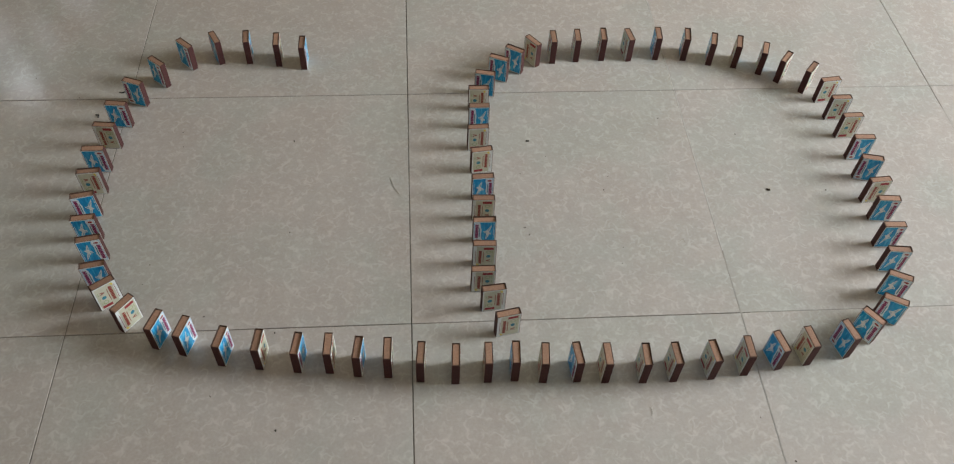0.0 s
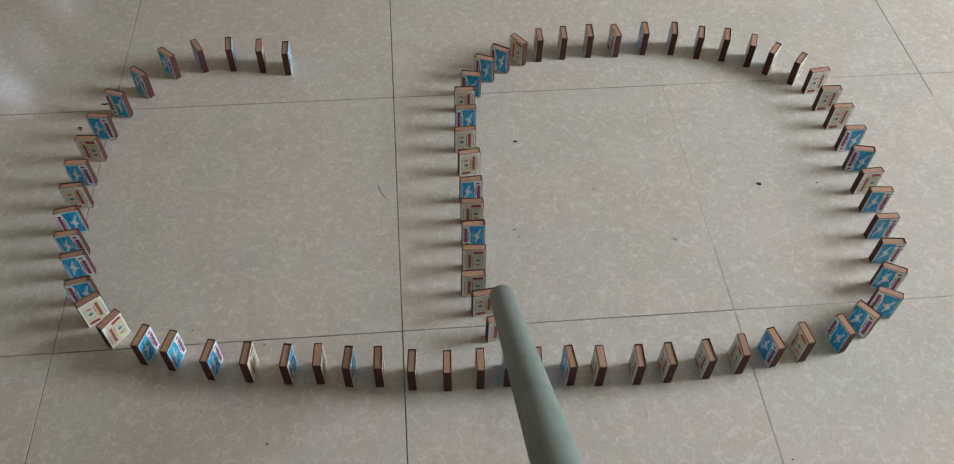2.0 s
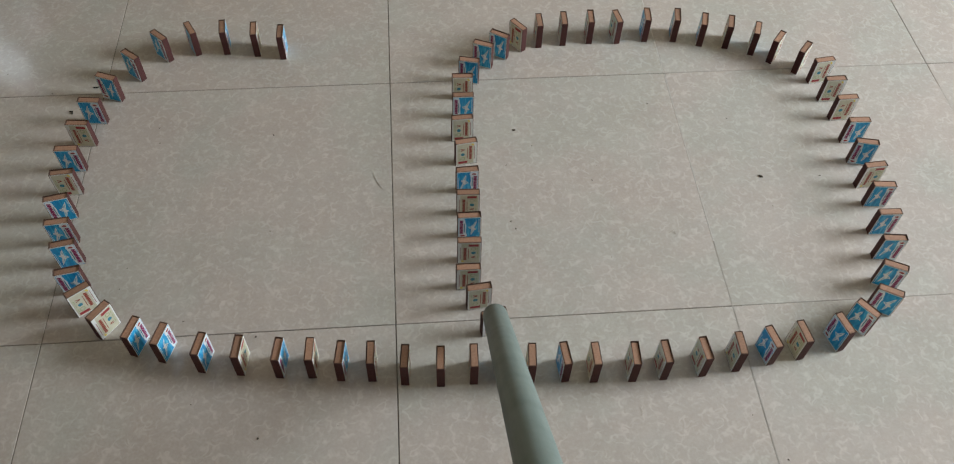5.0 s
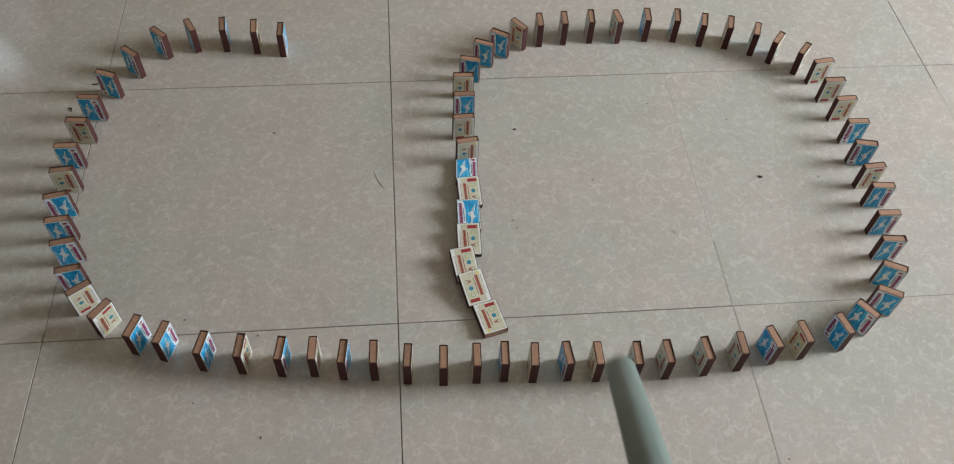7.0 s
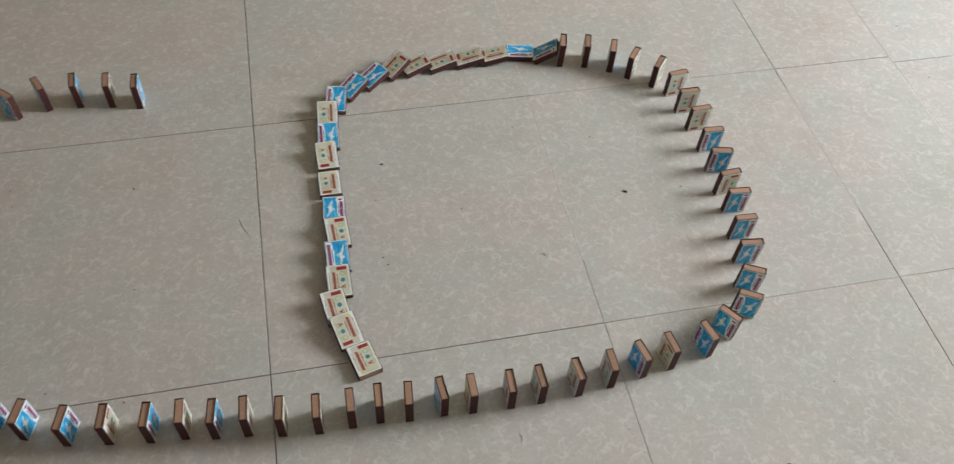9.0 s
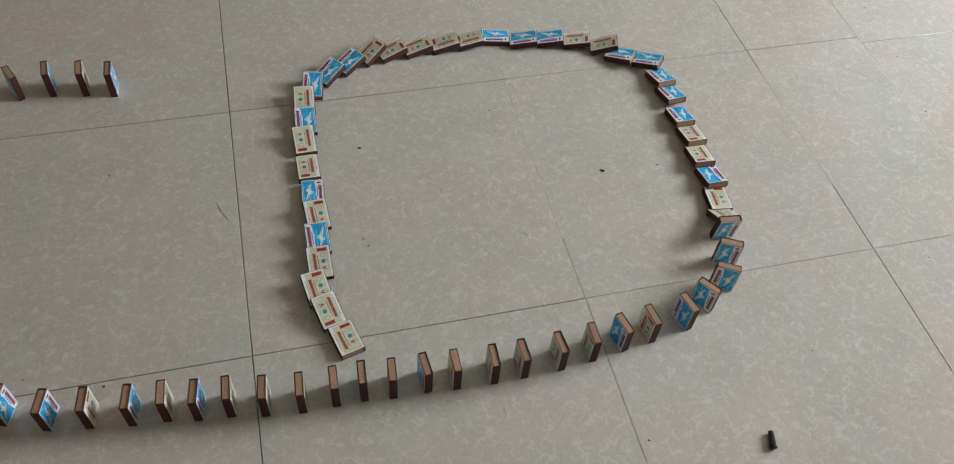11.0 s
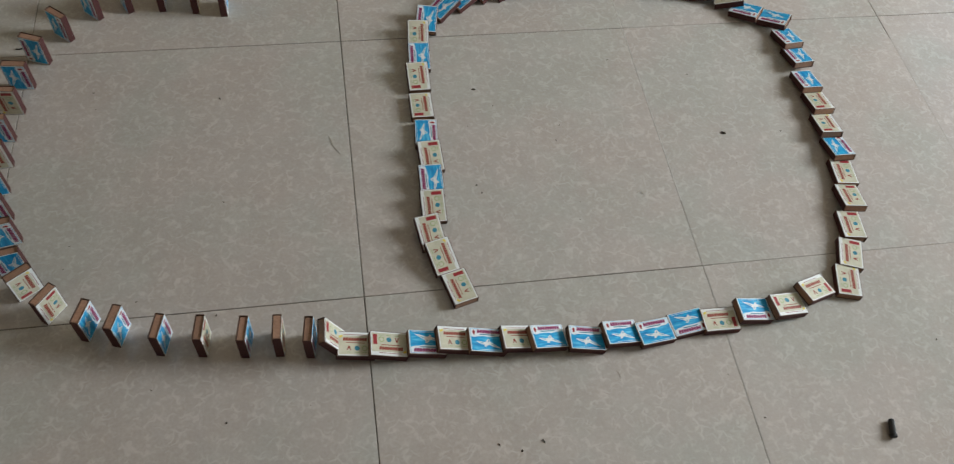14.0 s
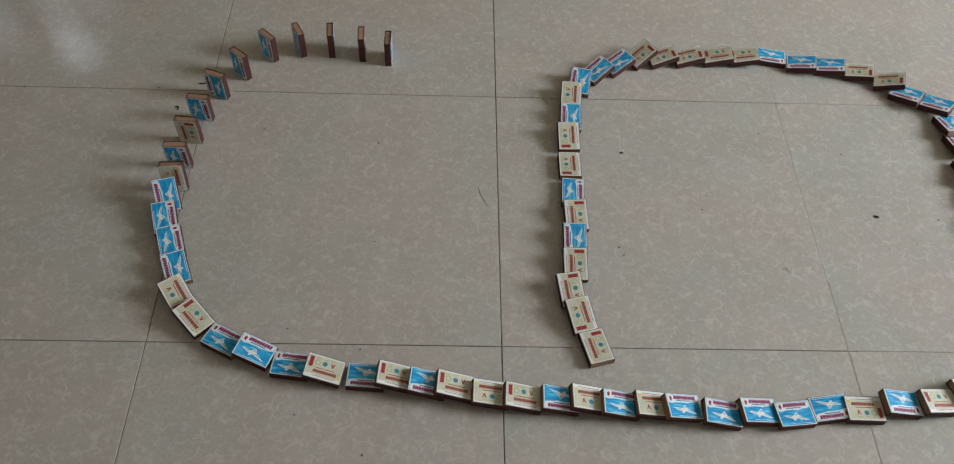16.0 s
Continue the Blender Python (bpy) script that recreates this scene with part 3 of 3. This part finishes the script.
# ---- small litter ----
def rubber_plug():
    """A short black plug lying on the floor, with a rim at one end."""
    ob = new("rubber_plug")
    bm = bmesh.new()
    n = 18
    rings = [[bm.verts.new((x, q * math.cos(2 * math.pi * k / n), q * math.sin(2 * math.pi * k / n))) for k in range(n)]
             for x, q in ((-0.0125, 0.0046), (-0.0118, 0.0052), (-0.009, 0.0052), (-0.0085, 0.0043), (0.0115, 0.0041), (0.0125, 0.0034))]
    for a, b in zip(rings, rings[1:]):
        for k in range(n):
            bm.faces.new((a[k], a[(k + 1) % n], b[(k + 1) % n], b[k]))
    bm.faces.new(rings[0]), bm.faces.new(rings[-1])
    bmesh.ops.recalc_face_normals(bm, faces=bm.faces[:])
    part("plug_body", bm, M_BLACK, ob, smooth=True)
    ob.matrix_basis = pose(0.681, -0.277, 0.0052, 0, 0, 74)
    return tagged(ob, "short black rubber plug lying on the floor tiles", "plug")


def crumb(x, y, size, turn, seed):
    """A small irregular dark crumb on the floor."""
    rng = random.Random(seed)
    bm = bmesh.new()
    bmesh.ops.create_icosphere(bm, subdivisions=2, radius=1.0)
    for v in bm.verts:
        v.co *= 0.7 + 0.5 * rng.random()
    bmesh.ops.transform(bm, matrix=Matrix.Diagonal((size, size * rng.uniform(0.35, 0.7), size * 0.4, 1)), verts=bm.verts)
    ob = part("crumb", bm, M_CRUMB)
    ob.matrix_basis = pose(x, y, size * 0.3, 0, 0, turn)
    return tagged(ob, "tiny dark crumb of dirt on the floor", "crumb", "crumbs on the floor")


def fibre(name, points, radius, material, label, category):
    cu = bpy.data.curves.new(name, "CURVE")
    cu.dimensions, cu.bevel_depth, cu.bevel_resolution = "3D", radius, 1
    sp = cu.splines.new("POLY")
    sp.points.add(len(points) - 1)
    for p, c in zip(sp.points, points):
        p.co = (*c, 1)
    cu.materials.append(material)
    me = bpy.data.meshes.new_from_object(bpy.data.objects.new(name, cu))
    ob = new(name, me)
    return tagged(ob, label, category)


rubber_plug()
CRUMBS = [(0.210, 0.373, 0.0030), (0.454, 0.424, 0.0020), (0.587, 0.380, 0.0018), (0.611, 0.246, 0.0038), (0.190, 0.295, 0.0011), (0.340, 0.285, 0.0011),
          (0.328, 0.254, 0.0014), (0.237, 0.335, 0.0010), (0.186, 0.177, 0.0017), (0.192, 0.162, 0.0016), (0.341, 0.131, 0.0009), (0.334, 0.099, 0.0010),
          (-0.393, 0.411, 0.0014), (-0.387, 0.376, 0.0013), (-0.199, 0.384, 0.0022), (-0.192, 0.180, 0.0012), (-0.306, 0.024, 0.0017), (-0.200, -0.008, 0.0017),
          (-0.280, -0.108, 0.0015), (-0.401, 0.123, 0.0011), (-0.406, 0.086, 0.0010), (-0.186, -0.163, 0.0018), (0.153, -0.233, 0.0020), (-0.081, -0.152, 0.0010),
          (0.181, -0.245, 0.0021), (0.483, -0.174, 0.0011), (0.514, -0.240, 0.0015), (0.711, 0.242, 0.0016), (0.614, 0.183, 0.0010), (-0.679, 0.558, 0.0013),
          (-0.819, 0.499, 0.0018), (-0.590, 0.504, 0.0012),
          (1.300, 0.431, 0.0018), (1.270, 0.277, 0.0020), (1.312, 0.585, 0.0018), (1.083, -0.035, 0.0014), (0.807, -0.156, 0.0015)]
for k, (x, y, size) in enumerate(CRUMBS):
    crumb(x, y, size, 47 * k % 180, k)
fibre("bent_sliver", [(-0.552, 0.458, 0.0012), (-0.5465, 0.4585, 0.0012), (-0.5462, 0.4515, 0.0012)], 0.0011, M_BLACK, "tiny bent black splinter on the floor", "splinter")
fibre("dark_splinter", [(-0.522, 0.516, 0.0011), (-0.516, 0.5145, 0.0016), (-0.510, 0.518, 0.0011)], 0.0012, M_BLACK, "tiny curled black splinter beside a matchbox", "splinter")
fibre("straw_fibre", [(-0.032, 0.293, 0.0005), (-0.026, 0.272, 0.0007), (-0.017, 0.256, 0.0005)], 0.0003, M_HAIR, "thin pale fibre lying on the tiles", "fibre")
fibre("twig_bit", [(0.433, 0.139, 0.0008), (0.441, 0.144, 0.0012), (0.443, 0.136, 0.0008)], 0.00032, M_HAIR, "thin bent fibre lying on the tiles", "fibre")
fibre("dark_splinter", [(0.210, -0.233, 0.0008), (0.212, -0.238, 0.0008)], 0.0007, M_BLACK, "tiny straight black splinter on the floor", "splinter")
fibre("straw_fibre", [(0.330, -0.151, 0.0005), (0.333, -0.158, 0.0007), (0.331, -0.165, 0.0005)], 0.0002, M_HAIR, "thin curved fibre lying on the tiles", "fibre")

# ---- floor ----
floor = part("floor", boxes(((WEST - 0.2, SOUTH - 0.2, -0.05), (EAST + 0.2, NORTH + 0.2, -0.0014))), M_GROUT)
tagged(floor, "floor of large beige glazed tiles with thin dark joints", "floor", kind="structure")


def tile_mesh(a, b=0.2494):
    """A thin tile with eased edges, of half-width a and half-depth b."""
    bm = bmesh.new()
    e = 0.0005
    loops = [[bm.verts.new((x * (a - q), y * (b - q), z)) for x, y in ((-1, -1), (1, -1), (1, 1), (-1, 1))] for q, z in ((0, -0.008), (0, -e), (0.0003, -0.0003), (e, 0.0))]
    for p, q in zip(loops, loops[1:]):
        for k in range(4):
            bm.faces.new((p[k], p[(k + 1) % 4], q[(k + 1) % 4], q[k]))
    bm.faces.new(loops[-1])
    bm.faces.new(loops[0])
    bmesh.ops.recalc_face_normals(bm, faces=bm.faces[:])
    return mesh_of("tile", bm, M_TILE)


SEAM = 1.248   # here a cut row of tiles meets the next floor, whose joints lie a little further south
M_PALE_GROUT = noisy("pale_grout", (0.46, 0.43, 0.39), (0.60, 0.565, 0.52), 90, rough=0.85)
for a, c in (((0.4998, 0.12, -0.006), (0.5014, 0.4985, -0.0001)), ((0.4996, 0.5015, -0.006), (0.5012, 1.2, -0.0002)), ((SEAM - 0.0009, -0.6, -0.006), (SEAM + 0.0009, 0.4598, -0.0001))):
    part("joint_filling", boxes((a, c)), M_PALE_GROUT, floor, "strip of pale joint filling")
M_OLD_GROUT = noisy("worn_grout", (0.31, 0.283, 0.25), (0.42, 0.388, 0.345), 70, rough=0.85)
for a, c in (((0.4996, 0.119, -0.006), (0.5012, -0.45, -0.0001)), ((SEAM - 0.001, 0.46, -0.006), (SEAM + 0.001, 1.4, -0.0001)), ((0.9994, 0.14, -0.006), (1.0011, 0.44, -0.0001)), ((0.0001, 0.02, -0.006), (0.0006, 0.42, -0.0004)), ((-0.0011, -0.48, -0.006), (-0.0006, -0.03, -0.0003)), ((0.512, 0.4985, -0.006), (0.986, 0.5015, -0.0010)), ((0.515, -0.0015, -0.006), (1.2, 0.0015, -0.0012))):
    part("joint_filling", boxes((tuple(map(min, a, c)), tuple(map(max, a, c)))), M_OLD_GROUT, floor, "strip of greyish joint filling")
TILE, CUT_TILE = tile_mesh(0.2494), tile_mesh(SEAM / 2 - 0.5006)
COLUMNS = [(0.25 + 0.5 * i + (0.0003 if i == 1 else 0.0 if i == 0 else -0.0004), TILE, 0.0) for i in range(-10, 2)]
COLUMNS += [(0.5 + SEAM / 2, CUT_TILE, 0.0)] + [(SEAM + 0.2504 + 0.5 * i, TILE, -0.0170) for i in range(4)]
lay = random.Random(11)
for x, mesh, south in COLUMNS:
    for j in range(-6, 7):
        ob = new("tile", mesh)
        ob.parent = floor
        ob.matrix_basis = pose(x, 0.25 + 0.5 * j + south, 0, lay.uniform(-0.03, 0.03), lay.uniform(-0.03, 0.03), 180 * lay.randrange(2))


# ---- what moves ----
# How far along the line the fall has come: seconds and box number.
FRONT = [(6.12, 1.0), (6.3, 1.8), (6.5, 3.8), (6.7, 5.7), (6.9, 7.0), (7.1, 7.6), (7.3, 8.2), (7.5, 9.7), (7.7, 11.2), (7.9, 12.6), (8.1, 14.2), (8.3, 16.2), (8.5, 18.0),
         (8.7, 19.5), (8.9, 20.6), (9.1, 21.6), (9.2, 22.2), (11.3, 36.1), (11.5, 37.0), (11.7, 38.1), (11.9, 39.2), (12.1, 39.8), (12.3, 40.7), (12.5, 42.1), (12.7, 43.1),
         (12.9, 44.3), (13.0, 45.35), (13.1, 45.75), (13.3, 46.4), (13.5, 48.1), (13.7, 50.1), (13.9, 52.0), (14.1, 53.4), (14.3, 55.0), (14.5, 56.8), (14.7, 57.9), (14.9, 58.5), (15.0, 59.0),
         (15.1, 59.9), (15.2, 60.4), (15.3, 60.95), (15.4, 61.5), (15.5, 62.15), (15.6, 63.0), (15.7, 64.0), (15.8, 64.8), (15.9, 65.5), (16.0, 66.2), (16.2, 67.5)]


def motions():
    tilts = resting_tilts()
    ts, ns = [t for t, n in FRONT], [n for t, n in FRONT]
    for i in range(FALLEN):
        mid = float(np.interp(i + 1, ns, ts))
        entry, end = LINE[i], tilts[i]
        steps = [(-0.2, 0.0, 0.0), (-0.1, 13.0, 0.0), (0.0, 40.0, 0.3), (0.1, end, 1.0)]
        rows = [(0.0, box_pose(entry))]
        for dt, tilt, slide in steps:
            if mid + dt < 15.99:
                rows.append((mid + dt, box_pose(entry, tilt, slide)))
            else:
                a, b = steps[max(steps.index((dt, tilt, slide)) - 1, 0)], (dt, tilt, slide)
                f = min(max((16.0 - mid - a[0]) / (b[0] - a[0]), 0.0), 1.0) if b[0] > a[0] else 0.0
                rows.append((16.0, box_pose(entry, a[1] + f * (b[1] - a[1]), a[2] + f * (b[2] - a[2]))))
                break
        else:
            rows.append((16.0, box_pose(entry, end, 1.0)))
        walk(line_of_boxes[i], rows)
    walk(plastic_pipe, [(t, pipe_pose(tip, way)) for t, tip, way in PIPE_ROWS])


motions()
